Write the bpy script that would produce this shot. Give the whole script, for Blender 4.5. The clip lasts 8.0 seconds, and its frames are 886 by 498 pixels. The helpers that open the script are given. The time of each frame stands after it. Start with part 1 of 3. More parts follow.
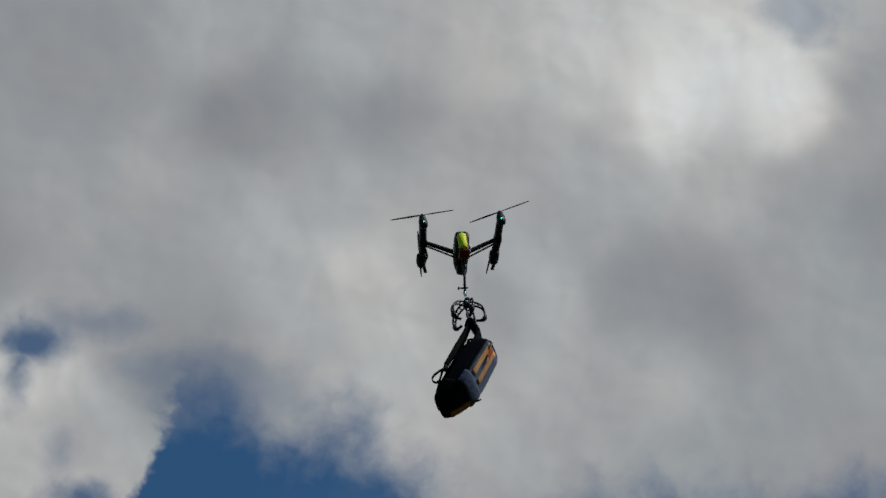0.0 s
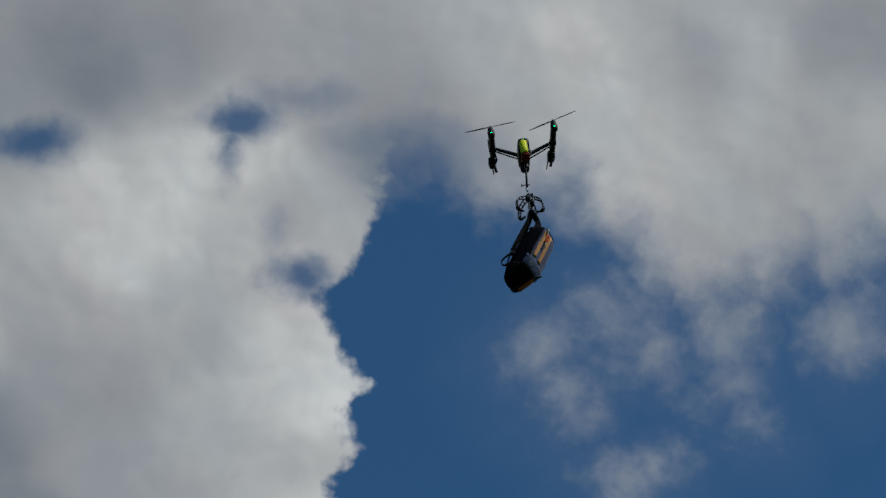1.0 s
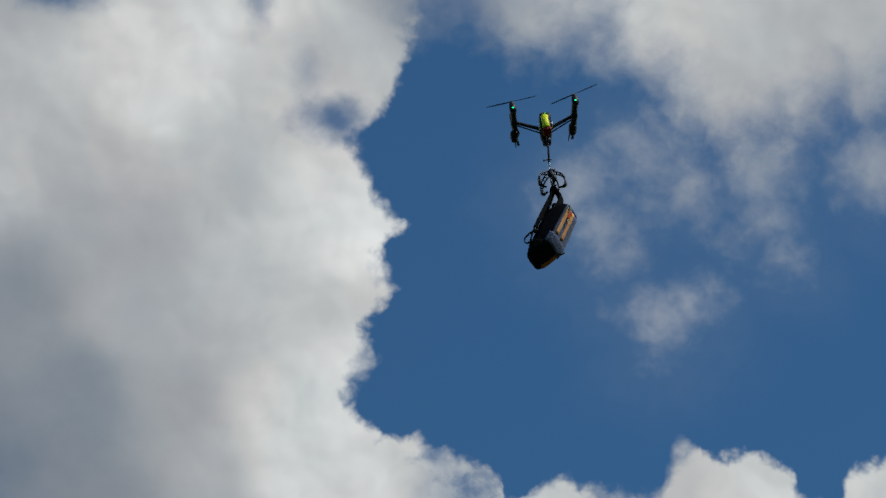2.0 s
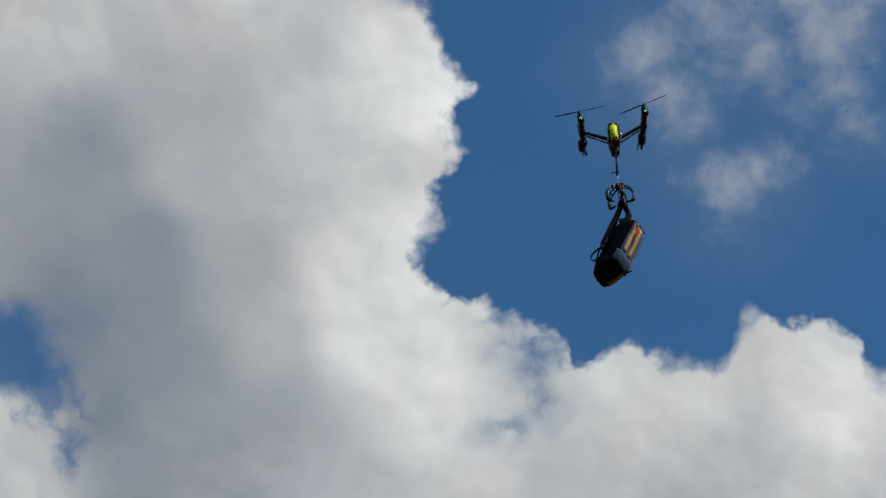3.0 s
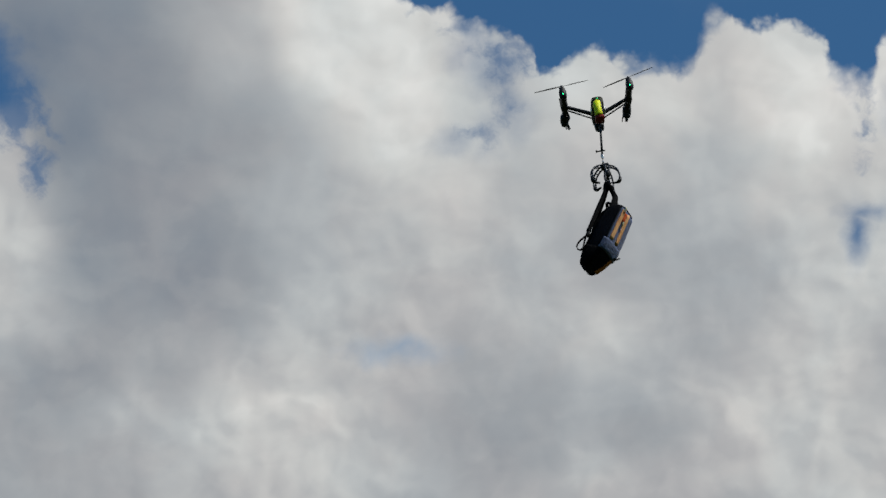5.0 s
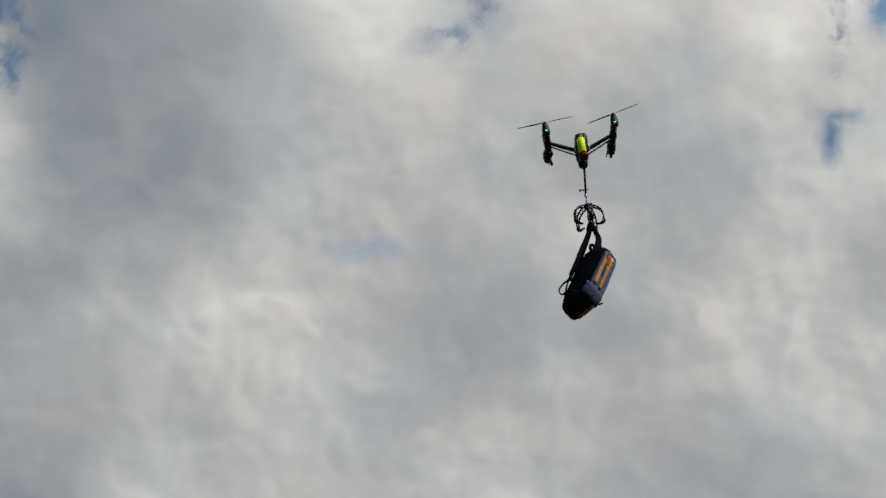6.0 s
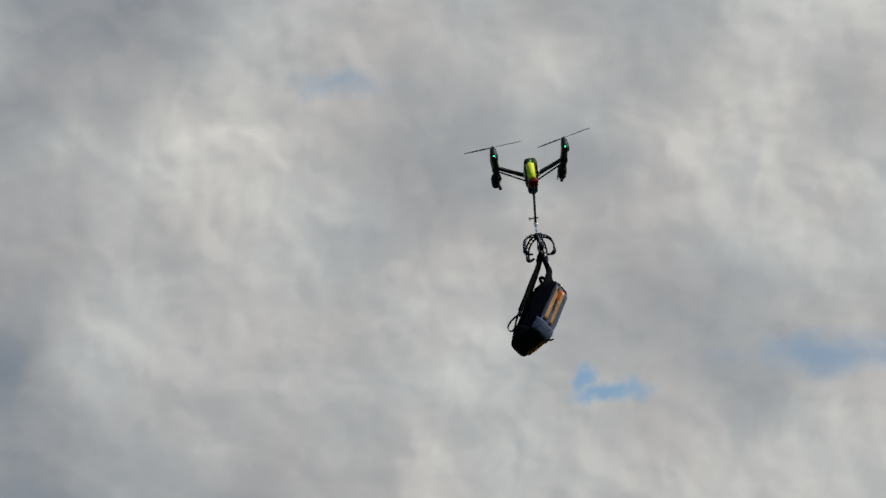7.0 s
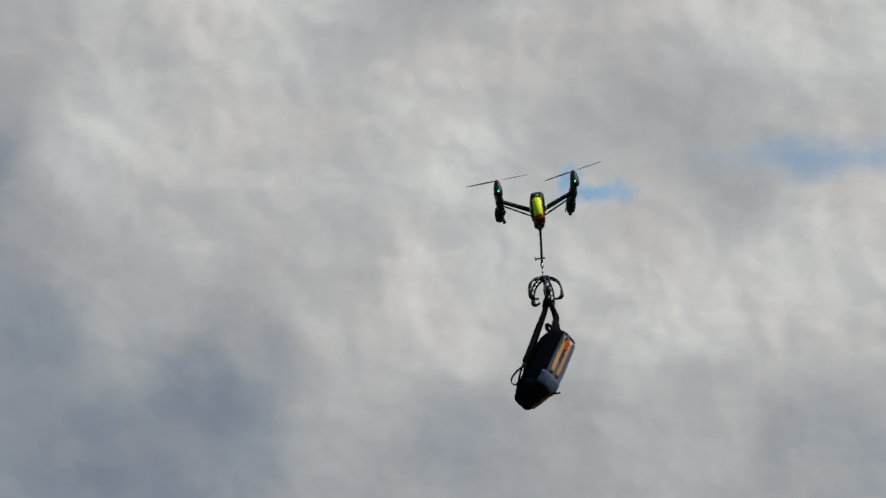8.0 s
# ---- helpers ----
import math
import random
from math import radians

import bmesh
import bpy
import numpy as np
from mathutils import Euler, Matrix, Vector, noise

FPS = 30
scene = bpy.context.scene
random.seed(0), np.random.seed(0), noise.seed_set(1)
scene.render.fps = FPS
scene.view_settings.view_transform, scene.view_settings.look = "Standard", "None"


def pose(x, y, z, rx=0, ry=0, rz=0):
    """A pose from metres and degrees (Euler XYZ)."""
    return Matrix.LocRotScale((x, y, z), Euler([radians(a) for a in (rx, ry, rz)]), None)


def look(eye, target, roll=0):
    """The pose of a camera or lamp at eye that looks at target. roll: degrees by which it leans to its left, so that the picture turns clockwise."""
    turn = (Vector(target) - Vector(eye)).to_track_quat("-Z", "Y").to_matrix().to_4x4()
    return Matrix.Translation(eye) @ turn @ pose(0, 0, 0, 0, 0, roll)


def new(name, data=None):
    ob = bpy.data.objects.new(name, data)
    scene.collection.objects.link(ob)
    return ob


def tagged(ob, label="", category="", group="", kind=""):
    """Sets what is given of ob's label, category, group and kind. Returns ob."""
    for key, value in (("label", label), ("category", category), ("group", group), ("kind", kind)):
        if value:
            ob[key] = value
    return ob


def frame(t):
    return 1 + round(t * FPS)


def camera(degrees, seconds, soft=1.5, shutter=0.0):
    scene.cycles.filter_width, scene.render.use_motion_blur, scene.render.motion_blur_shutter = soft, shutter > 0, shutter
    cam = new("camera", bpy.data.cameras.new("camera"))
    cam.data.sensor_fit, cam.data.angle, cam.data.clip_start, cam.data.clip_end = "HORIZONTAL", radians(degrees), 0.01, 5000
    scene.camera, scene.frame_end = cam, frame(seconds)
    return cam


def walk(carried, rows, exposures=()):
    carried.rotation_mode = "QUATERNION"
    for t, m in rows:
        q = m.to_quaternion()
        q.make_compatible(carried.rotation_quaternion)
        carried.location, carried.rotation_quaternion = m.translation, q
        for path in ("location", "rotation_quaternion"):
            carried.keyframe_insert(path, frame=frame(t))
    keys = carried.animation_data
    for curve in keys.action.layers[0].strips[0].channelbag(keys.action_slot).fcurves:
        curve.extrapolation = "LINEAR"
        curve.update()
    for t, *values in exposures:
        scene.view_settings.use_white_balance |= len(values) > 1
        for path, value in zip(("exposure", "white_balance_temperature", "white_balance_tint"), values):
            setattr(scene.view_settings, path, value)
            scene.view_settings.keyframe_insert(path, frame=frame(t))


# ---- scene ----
cam = camera(13.0, 8.0, soft=1.5)
walk(cam, [
    (0.0, pose(-1.876, -13.792, 4.277, 136.469, 4.273, -2.931)),
    (0.3, pose(-1.771, -15.193, 3.166, 135.570, 4.321, -1.496)),
    (0.5, pose(-1.692, -16.045, 2.486, 135.041, 4.305, -1.154)),
    (0.6, pose(-1.624, -16.464, 2.199, 134.558, 4.294, -0.544)),
    (0.9, pose(-1.423, -17.450, 1.504, 133.706, 4.332, 0.952)),
    (1.0, pose(-1.361, -17.752, 1.395, 133.277, 4.398, 1.568)),
    (1.2, pose(-1.321, -18.125, 1.279, 132.351, 4.984, 3.051)),
    (1.5, pose(-1.291, -18.374, 1.364, 131.112, 4.749, 3.061)),
    (1.7, pose(-1.273, -18.419, 1.562, 131.257, 4.971, 2.718)),
    (2.8, pose(-1.140, -18.621, 2.771, 129.294, 3.463, 2.511)),
    (3.0, pose(-1.120, -18.668, 2.963, 128.982, 3.487, 2.806)),
    (3.2, pose(-1.074, -18.732, 3.140, 128.579, 3.675, 2.939)),
    (3.5, pose(-1.042, -18.809, 3.378, 128.128, 4.332, 3.393)),
    (4.0, pose(-1.041, -18.882, 3.895, 127.337, 3.986, 3.246)),
    (4.5, pose(-1.025, -18.899, 4.409, 126.253, 4.318, 3.003)),
    (4.9, pose(-1.025, -18.889, 4.791, 124.917, 4.695, 3.171)),
    (5.0, pose(-1.051, -18.911, 4.904, 124.699, 4.837, 3.193)),
    (5.2, pose(-1.077, -18.936, 5.079, 124.390, 4.933, 2.982)),
    (6.3, pose(-0.938, -18.830, 6.325, 122.348, 4.570, 2.597)),
    (6.5, pose(-0.892, -18.785, 6.615, 121.637, 4.619, 2.770)),
    (6.7, pose(-0.861, -18.753, 6.894, 120.998, 4.667, 2.652)),
    (7.0, pose(-0.756, -18.759, 7.314, 120.668, 5.226, 2.400)),
    (7.5, pose(-0.733, -18.699, 8.047, 119.530, 4.846, 2.441)),
    (7.8, pose(-0.723, -18.423, 8.673, 118.488, 4.667, 2.037)),
    (8.0, pose(-0.696, -18.086, 9.183, 117.655, 4.754, 1.883)),
], exposures=[(0.0, -0.40, 6200, 10), (0.5, -0.52, 6050, 9), (1.0, -0.48, 6000, 9), (1.7, -0.18, 6100, 9), (2.8, 0.01, 6150, 10), (5.2, 0.02, 6300, 10), (6.3, -0.01, 6450, 10), (7.0, 0.0, 6450, 10), (7.4, 0.11, 6450, 10), (8.0, 0.10, 6450, 10)])

# ---- world, sun ----
SUN = Vector((0.80, -0.42, 0.78)).normalized()
world = bpy.data.worlds.new("sky")
scene.world = world
world.use_nodes = True
wn = world.node_tree.nodes
sky = wn.new("ShaderNodeTexSky")
sky.sky_type = "NISHITA"
sky.sun_disc = False
sky.sun_elevation = math.asin(SUN.z)
sky.sun_rotation = math.atan2(SUN.x, SUN.y)
sky.air_density, sky.dust_density, sky.ozone_density = 1.0, 0.0, 6.0
deep = wn.new("ShaderNodeVectorMath")
deep.operation = "MULTIPLY"
deep.inputs[1].default_value = (0.90, 1.31, 1.33)
world.node_tree.links.new(sky.outputs["Color"], deep.inputs[0])
world.node_tree.links.new(deep.outputs[0], wn["Background"].inputs["Color"])
wn["Background"].inputs["Strength"].default_value = 0.07

sun = new("sun", bpy.data.lights.new("sun", "SUN"))
sun.data.energy, sun.data.angle, sun.data.color = 4.0, radians(0.5), (1.0, 0.95, 0.87)
sun.matrix_world = look(SUN * 50, (0, 0, 0))


# ---- node and mesh tools ----
def math_node(tree, op, a, b=None, c=None, clamp=False):
    n = tree.nodes.new("ShaderNodeMath")
    n.operation, n.use_clamp = op, clamp
    for i, v in enumerate((a, b, c)):
        if v is None:
            continue
        if isinstance(v, (int, float)):
            n.inputs[i].default_value = v
        else:
            tree.links.new(v, n.inputs[i])
    return n.outputs[0]


def vec_node(tree, op, a, b=None, scale=None):
    n = tree.nodes.new("ShaderNodeVectorMath")
    n.operation = op
    for i, v in enumerate((a, b)):
        if v is None:
            continue
        if isinstance(v, (tuple, Vector)):
            n.inputs[i].default_value = v
        else:
            tree.links.new(v, n.inputs[i])
    if scale is not None:
        if isinstance(scale, (int, float)):
            n.inputs["Scale"].default_value = scale
        else:
            tree.links.new(scale, n.inputs["Scale"])
    return n.outputs["Value"] if op in ("DOT_PRODUCT", "DISTANCE", "LENGTH") else n.outputs[0]


def noise_node(tree, at, scale, detail=5.0, rough=0.55, distort=0.0, colour=False):
    n = tree.nodes.new("ShaderNodeTexNoise")
    n.inputs["Scale"].default_value, n.inputs["Detail"].default_value = scale, detail
    n.inputs["Roughness"].default_value, n.inputs["Distortion"].default_value = rough, distort
    if at is not None:
        tree.links.new(at, n.inputs["Vector"])
    return n.outputs["Color" if colour else "Fac"]


def step_node(tree, v, a, b, lo=0.0, hi=1.0):
    n = tree.nodes.new("ShaderNodeMapRange")
    n.interpolation_type = "SMOOTHSTEP"
    for i, q in enumerate((v, a, b, lo, hi)):
        if isinstance(q, (int, float)):
            n.inputs[i].default_value = q
        else:
            tree.links.new(q, n.inputs[i])
    return n.outputs[0]


def ramp_node(tree, v, stops):
    n = tree.nodes.new("ShaderNodeValToRGB")
    e = n.color_ramp.elements
    while len(e) < len(stops):
        e.new(0.5)
    for el, (p, c) in zip(e, stops):
        el.position, el.color = p, (*c, 1)
    tree.links.new(v, n.inputs[0])
    return n.outputs[0]


def material(name, low, high, rough=0.6, metal=0.0, scale=40.0, bump=0.2, weave=0.0, sheen=0.0):
    """A worn surface: two colours mixed by a coarse and a fine noise, with relief, and a woven relief where asked."""
    m = bpy.data.materials.new(name)
    m.use_nodes = True
    t = m.node_tree
    b = t.nodes["Principled BSDF"]
    at = t.nodes.new("ShaderNodeTexCoord").outputs["Object"]
    big = noise_node(t, at, scale * 0.25, 3)
    fine = noise_node(t, at, scale * 3, 4)
    mixed = math_node(t, "ADD", math_node(t, "MULTIPLY", big, 0.65), math_node(t, "MULTIPLY", fine, 0.35))
    t.links.new(ramp_node(t, mixed, [(0.35, low), (0.65, high)]), b.inputs["Base Color"])
    t.links.new(math_node(t, "MULTIPLY_ADD", fine, 0.25, rough - 0.12, True), b.inputs["Roughness"])
    b.inputs["Metallic"].default_value = metal
    b.inputs["Sheen Weight"].default_value = sheen
    b.inputs["Specular IOR Level"].default_value = 0.2 if rough < 0.7 else 0.05
    height = math_node(t, "ADD", fine, math_node(t, "MULTIPLY", big, 1.5))
    if weave:
        w = t.nodes.new("ShaderNodeTexWave")
        w.inputs["Scale"].default_value, w.inputs["Distortion"].default_value = weave, 1.5
        t.links.new(at, w.inputs["Vector"])
        height = math_node(t, "ADD", height, math_node(t, "MULTIPLY", w.outputs["Fac"], 0.5))
    bn = t.nodes.new("ShaderNodeBump")
    bn.inputs["Strength"].default_value, bn.inputs["Distance"].default_value = bump, 0.004
    t.links.new(height, bn.inputs["Height"])
    t.links.new(bn.outputs[0], b.inputs["Normal"])
    return m


def lamp_material(name, colour, strength):
    m = bpy.data.materials.new(name)
    m.use_nodes = True
    b = m.node_tree.nodes["Principled BSDF"]
    b.inputs["Base Color"].default_value = (*colour, 1)
    b.inputs["Emission Color"].default_value = (*colour, 1)
    b.inputs["Emission Strength"].default_value = strength
    return m


M_CARBON = material("carbon", (0.004, 0.004, 0.0045), (0.010, 0.010, 0.011), 0.42, 0.0, 60, 0.15, 120)
M_PLASTIC = material("black_plastic", (0.005, 0.005, 0.005), (0.014, 0.014, 0.014), 0.5, 0.0, 70, 0.2)
M_SHELL = material("shell", (0.008, 0.0085, 0.004), (0.024, 0.024, 0.009), 0.62, 0.0, 30, 0.1)
M_WHITE = material("white_shell", (0.55, 0.55, 0.54), (0.78, 0.78, 0.76), 0.4, 0.0, 30, 0.08)
M_YELLOW = material("yellow_wrap", (0.60, 0.62, 0.01), (0.80, 0.80, 0.02), 0.5, 0.0, 30, 0.1)
M_RED = material("red_wrap", (0.12, 0.006, 0.006), (0.22, 0.012, 0.010), 0.5, 0.0, 30, 0.1)
M_STEEL = material("steel", (0.35, 0.35, 0.36), (0.6, 0.6, 0.6), 0.35, 1.0, 60, 0.2)
M_CLAW = material("claw_metal", (0.014, 0.015, 0.018), (0.05, 0.052, 0.058), 0.42, 0.6, 60, 0.25)
M_BLADE = material("blade", (0.015, 0.015, 0.016), (0.04, 0.04, 0.04), 0.45, 0.0, 40, 0.1)
M_NAVY = material("navy_fabric", (0.0016, 0.002, 0.003), (0.0035, 0.0045, 0.008), 0.9, 0.0, 18, 0.5, 180)
M_BLACK = material("black_fabric", (0.0016, 0.0016, 0.0018), (0.004, 0.004, 0.0045), 0.88, 0.0, 18, 0.5, 180)
M_SLATE = material("slate_fabric", (0.055, 0.068, 0.118), (0.090, 0.108, 0.175), 0.85, 0.0, 16, 0.5, 180, 0.1)
M_TAN = material("tan_fabric", (0.46, 0.21, 0.08), (0.68, 0.36, 0.16), 0.8, 0.0, 25, 0.4, 200)
M_ORANGE = material("orange_fabric", (0.24, 0.065, 0.012), (0.40, 0.13, 0.028), 0.8, 0.0, 20, 0.4, 200)
M_RUST = material("rust_emblem", (0.35, 0.05, 0.02), (0.5, 0.1, 0.03), 0.7, 0.0, 30, 0.3)
M_BRASS = material("brass", (0.6, 0.45, 0.25), (0.85, 0.7, 0.45), 0.3, 1.0, 60, 0.2)
M_LED = lamp_material("green_led", (0.02, 1.0, 0.30), 3.0)
M_DIM = lamp_material("dim_green_led", (0.02, 0.5, 0.15), 0.5)
M_LENS = material("lens_glass", (0.01, 0.01, 0.012), (0.02, 0.02, 0.025), 0.12, 0.0, 30, 0.02)
M_GRASS = material("grass_ground", (0.02, 0.03, 0.012), (0.05, 0.065, 0.025), 0.95, 0.0, 0.4, 0.4)


def thing(name, at=(0, 0, 0), label="", category="", group="", kind=""):
    ob = new(name)
    ob.empty_display_size = 0.1
    ob.location = at
    return tagged(ob, label, category, group, kind)


def part(name, bm, mat, parent, label="", smooth=True):
    me = bpy.data.meshes.new(name)
    bmesh.ops.recalc_face_normals(bm, faces=bm.faces[:])
    bm.to_mesh(me)
    bm.free()
    me.materials.append(mat)
    if smooth:
        me.shade_smooth()
    ob = new(name, me)
    ob.parent = parent
    return tagged(ob, label)


def box(bm, at, size, bevel=0.0, m=None, segments=2):
    made = bmesh.ops.create_cube(bm, size=1.0)["verts"]
    bmesh.ops.transform(bm, matrix=Matrix.Diagonal((*size, 1)), verts=made)
    if bevel:
        edges = list({e for v in made for e in v.link_edges})
        out = bmesh.ops.bevel(bm, geom=edges, offset=bevel, segments=segments, profile=0.5, affect="EDGES")
        made = list({v for f in out["faces"] for v in f.verts} | {v for v in made if v.is_valid})
    bmesh.ops.transform(bm, matrix=Matrix.Translation(at) @ (m or Matrix()), verts=made)
    return bm


def loft(bm, rings, cap=True):
    """Skin over rings of points, each ring a list of the same length."""
    rows = [[bm.verts.new(p) for p in ring] for ring in rings]
    n = len(rows[0])
    for a, b in zip(rows, rows[1:]):
        for i in range(n):
            j = (i + 1) % n
            bm.faces.new((a[i], a[j], b[j], b[i]))
    if cap:
        bm.faces.new(rows[0][::-1])
        bm.faces.new(rows[-1])
    return bm


def tube(bm, pts, radii, sides=10, flat=1.0):
    """A round or flattened tube along points; radii one number or one a point."""
    pts = [Vector(p) for p in pts]
    if isinstance(radii, (int, float)):
        radii = [radii] * len(pts)
    up = Vector((0, 0, 1)) if abs((pts[-1] - pts[0]).normalized().z) < 0.9 else Vector((0, 1, 0))
    rings = []
    for i, p in enumerate(pts):
        d = (pts[min(i + 1, len(pts) - 1)] - pts[max(i - 1, 0)]).normalized()
        a = d.cross(up).normalized()
        b = a.cross(d).normalized()
        rings.append([p + radii[i] * (math.cos(k * math.tau / sides) * a + flat * math.sin(k * math.tau / sides) * b)
                      for k in range(sides)])
    return loft(bm, rings)


def smooth_path(pts, n=24):
    """Points along a smooth curve through pts."""
    pts = [Vector(p) for p in pts]
    ext = [2 * pts[0] - pts[1]] + pts + [2 * pts[-1] - pts[-2]]
    out = []
    for k in range(n):
        s = k / (n - 1) * (len(pts) - 1)
        i = min(int(s), len(pts) - 2)
        u = s - i
        a, b, c, d = ext[i:i + 4]
        out.append(0.5 * (2 * b + (c - a) * u + (2 * a - 5 * b + 4 * c - d) * u * u + (3 * b - a - 3 * c + d) * u ** 3))
    return out


def strap(bm, pts, width, thick, across, n=28):
    """A webbing strap of that width along a smooth curve, its width lying along the given direction."""
    path = smooth_path(pts, n)
    across = Vector(across).normalized()
    rings = []
    for i, p in enumerate(path):
        d = (path[min(i + 1, n - 1)] - path[max(i - 1, 0)]).normalized()
        a = (across - d * across.dot(d)).normalized()
        b = d.cross(a)
        w, h = width / 2, thick / 2
        rings.append([p + a * w * x + b * h * y for x, y in
                      ((-1, -0.5), (-0.85, -1), (0.85, -1), (1, -0.5), (1, 0.5), (0.85, 1), (-0.85, 1), (-1, 0.5))])
    return loft(bm, rings)


def turned(bm, profile, sides=20, at=(0, 0, 0)):
    """A turned solid: (radius, height) pairs from bottom to top."""
    return loft(bm, [[Vector(at) + Vector((r * math.cos(k * math.tau / sides), r * math.sin(k * math.tau / sides), z))
                      for k in range(sides)] for r, z in profile])


# ---- ground ----
# Unseen from the camera; added dark so that little light bounces up.
bm = bmesh.new()
bmesh.ops.create_circle(bm, cap_ends=True, segments=64, radius=4600)
ground = part("ground", bm, M_GRASS, None, "dark green grass field reaching the horizon", False)
tagged(ground, "dark green grass field reaching the horizon", "ground", "", "structure")

# ---- clouds ----
# The sky sheet carries the clouds. Cloud places are given on a plane that touches the sheet, in units of 0.83 degrees,
# u to the right and v down.
AXIS_RIGHT, AXIS_UP, AXIS_OUT = (0.99540, 0.05901, -0.07553), (0.09585, -0.61283, 0.78438), (0.00000, 0.78801, 0.61566)
UNIT = 68.81
# Edges of the open blue gap: the heap's side as u over v, the bank's crest and the deck's lower edge as v over u.
HEAP_SIDE = [(-4.0, 8.5), (-3.0, 8.42), (-2.4, 8.28), (-2.0, 8.12), (-1.62, 7.98), (-1.38, 7.78), (-1.15, 7.4), (-0.9, 7.35), (-0.5, 7.62), (-0.1, 7.87),
             (0.3, 8.15), (0.45, 8.22), (0.7, 8.08), (1.0, 7.92), (1.35, 8.05), (1.6, 8.08), (1.95, 7.86), (2.35, 7.61), (2.7, 7.68), (2.95, 7.66), (3.35, 7.36), (3.6, 7.31), (3.95, 7.61), (4.2, 7.86), (6.0, 8.4)]
BANK_CREST = [(6.0, 4.3), (7.86, 4.2), (8.5, 4.2), (8.8, 4.45), (9.2, 4.52), (9.65, 4.74), (9.98, 4.92), (10.12, 5.32), (10.35, 5.28), (10.6, 5.1), (11.06, 4.94), (11.66, 5.17), (12.26, 5.22),
              (12.76, 5.18), (12.96, 4.85), (13.3, 4.36), (13.76, 4.55), (14.26, 4.45), (14.8, 4.62), (15.05, 4.72), (15.3, 5.2), (15.6, 5.42), (15.9, 5.4), (16.2, 4.8), (18.0, 4.3), (21.0, 4.0)]
DECK_EDGE = [(6.0, -3.3), (8.4, -3.05), (9.0, -3.15), (9.6, -2.95), (10.4, -2.6), (11.6, -2.6), (12.4, -2.15), (13.0, -1.8), (13.6, -1.2), (14.5, -1.05), (15.5, -1.3), (16.5, -1.5), (18.5, -1.7), (21.0, -2.0)]
WISPS = [(11.3, -0.1, 0.42), (11.75, 0.42, 0.36), (12.1, 0.9, 0.18), (12.8, 2.28, 0.38), (13.35, 2.0, 0.18), (13.3, -0.4, 0.5), (14.6, 0.35, 0.34), (15.0, 0.85, 0.20), (16.6, -0.7, 0.7),
         (14.6, -0.6, 0.5), (12.6, -1.0, 0.4)]
# Small gaps, (u, v, half width, half height); the soft ones are half veiled.
HOLES = [(5.75, -4.20, 0.58, 0.28), (5.62, -3.75, 0.16, 0.42), (2.2, -3.70, 0.70, 0.34), (7.0, -1.42, 0.55, 0.28), (15.74, 8.2, 0.12, 0.32), (15.84, 7.8, 0.17, 0.09)]
SOFT_HOLES = [(0.0, 5.25, 1.10, 0.85)]
VEILED_HOLES = [(9.2, 6.5, 0.2, 0.4), (8.6, 6.6, 0.35, 0.22), (9.6, 5.8, 0.25, 0.6), (19.3, -11.3, 0.8, 0.5), (7.6, 10.25, 0.36, 0.10),
                (6.6, -2.35, 0.2, 0.35), (16.4, 15.2, 1.6, 0.28),
                (16.6, 5.9, 0.3, 0.5), (9.35, 5.2, 0.65, 0.6), (8.75, 5.0, 0.3, 0.4), (8.9, -3.75, 1.5, 0.55), (6.9, -4.6, 0.9, 0.35)]
# Frayed stretches, where blue shows between shreds of cloud.
FRAYED = [(9.55, 5.15, 0.85, 0.60), (9.6, 6.0, 0.40, 0.55), (9.0, 6.5, 0.50, 0.30), (12.85, 5.0, 0.35, 0.30), (15.9, 6.3, 0.30, 0.9), (8.6, 4.6, 0.5, 0.25), (0.75, 6.0, 0.75, 0.9), (1.2, 6.9, 0.5, 0.75)]
# Crisp gaps low down, filled with a painted pale haze.
PALE_GAPS = [(12.4, 15.88, 0.60, 0.15), (11.94, 15.6, 0.20, 0.20), (16.6, 5.9, 0.16, 0.34)]
# Light and shade painted on the clouds, (u, v, tone): dark grey undersides to sunlit white.
UPPER_DECK = [(6.1, -9.8, 0.42), (8.5, -9.8, 0.60), (11.5, -9.8, 0.64), (14, -9.8, 0.74), (15.5, -9.7, 0.86), (17, -9.4, 1.10), (19, -9.7, 1.10), (20.7, -9.7, 0.49), (6.5, -8.7, 0.43), (9, -8.6, 0.31), (11.7, -8.8, 0.39), (14, -8.7, 0.55), (15.6, -8.2, 0.61), (18, -8.2, 0.68), (19.7, -8.1, 0.53), (20.9, -7.8, 0.40), (6, -7, 0.53), (7.4, -7.5, 0.58), (8.7, -7, 0.56), (11.5, -7.2, 0.61), (13.5, -7.2, 0.60), (15.5, -7, 0.58), (19.5, -6.5, 0.53), (9.8, -6.2, 0.65), (11.5, -6, 0.84)]
MIDDLE_DECK = [(15, -5.7, 0.72), (16.5, -6, 0.38), (18, -5.7, 0.35), (20.3, -5.2, 0.53), (7.5, -4.8, 0.49), (9, -4.7, 0.42), (10.7, -4.8, 0.60), (12.5, -4.8, 0.78), (15, -4.5, 0.67), (17.2, -4.2, 0.67), (19.5, -4.2, 0.50), (8.5, -4, 0.30), (12.7, -3.5, 0.74), (15.6, -3.1, 0.58), (18.1, -3.2, 0.51), (20.5, -2.9, 0.48), (16, -1.8, 0.56)]
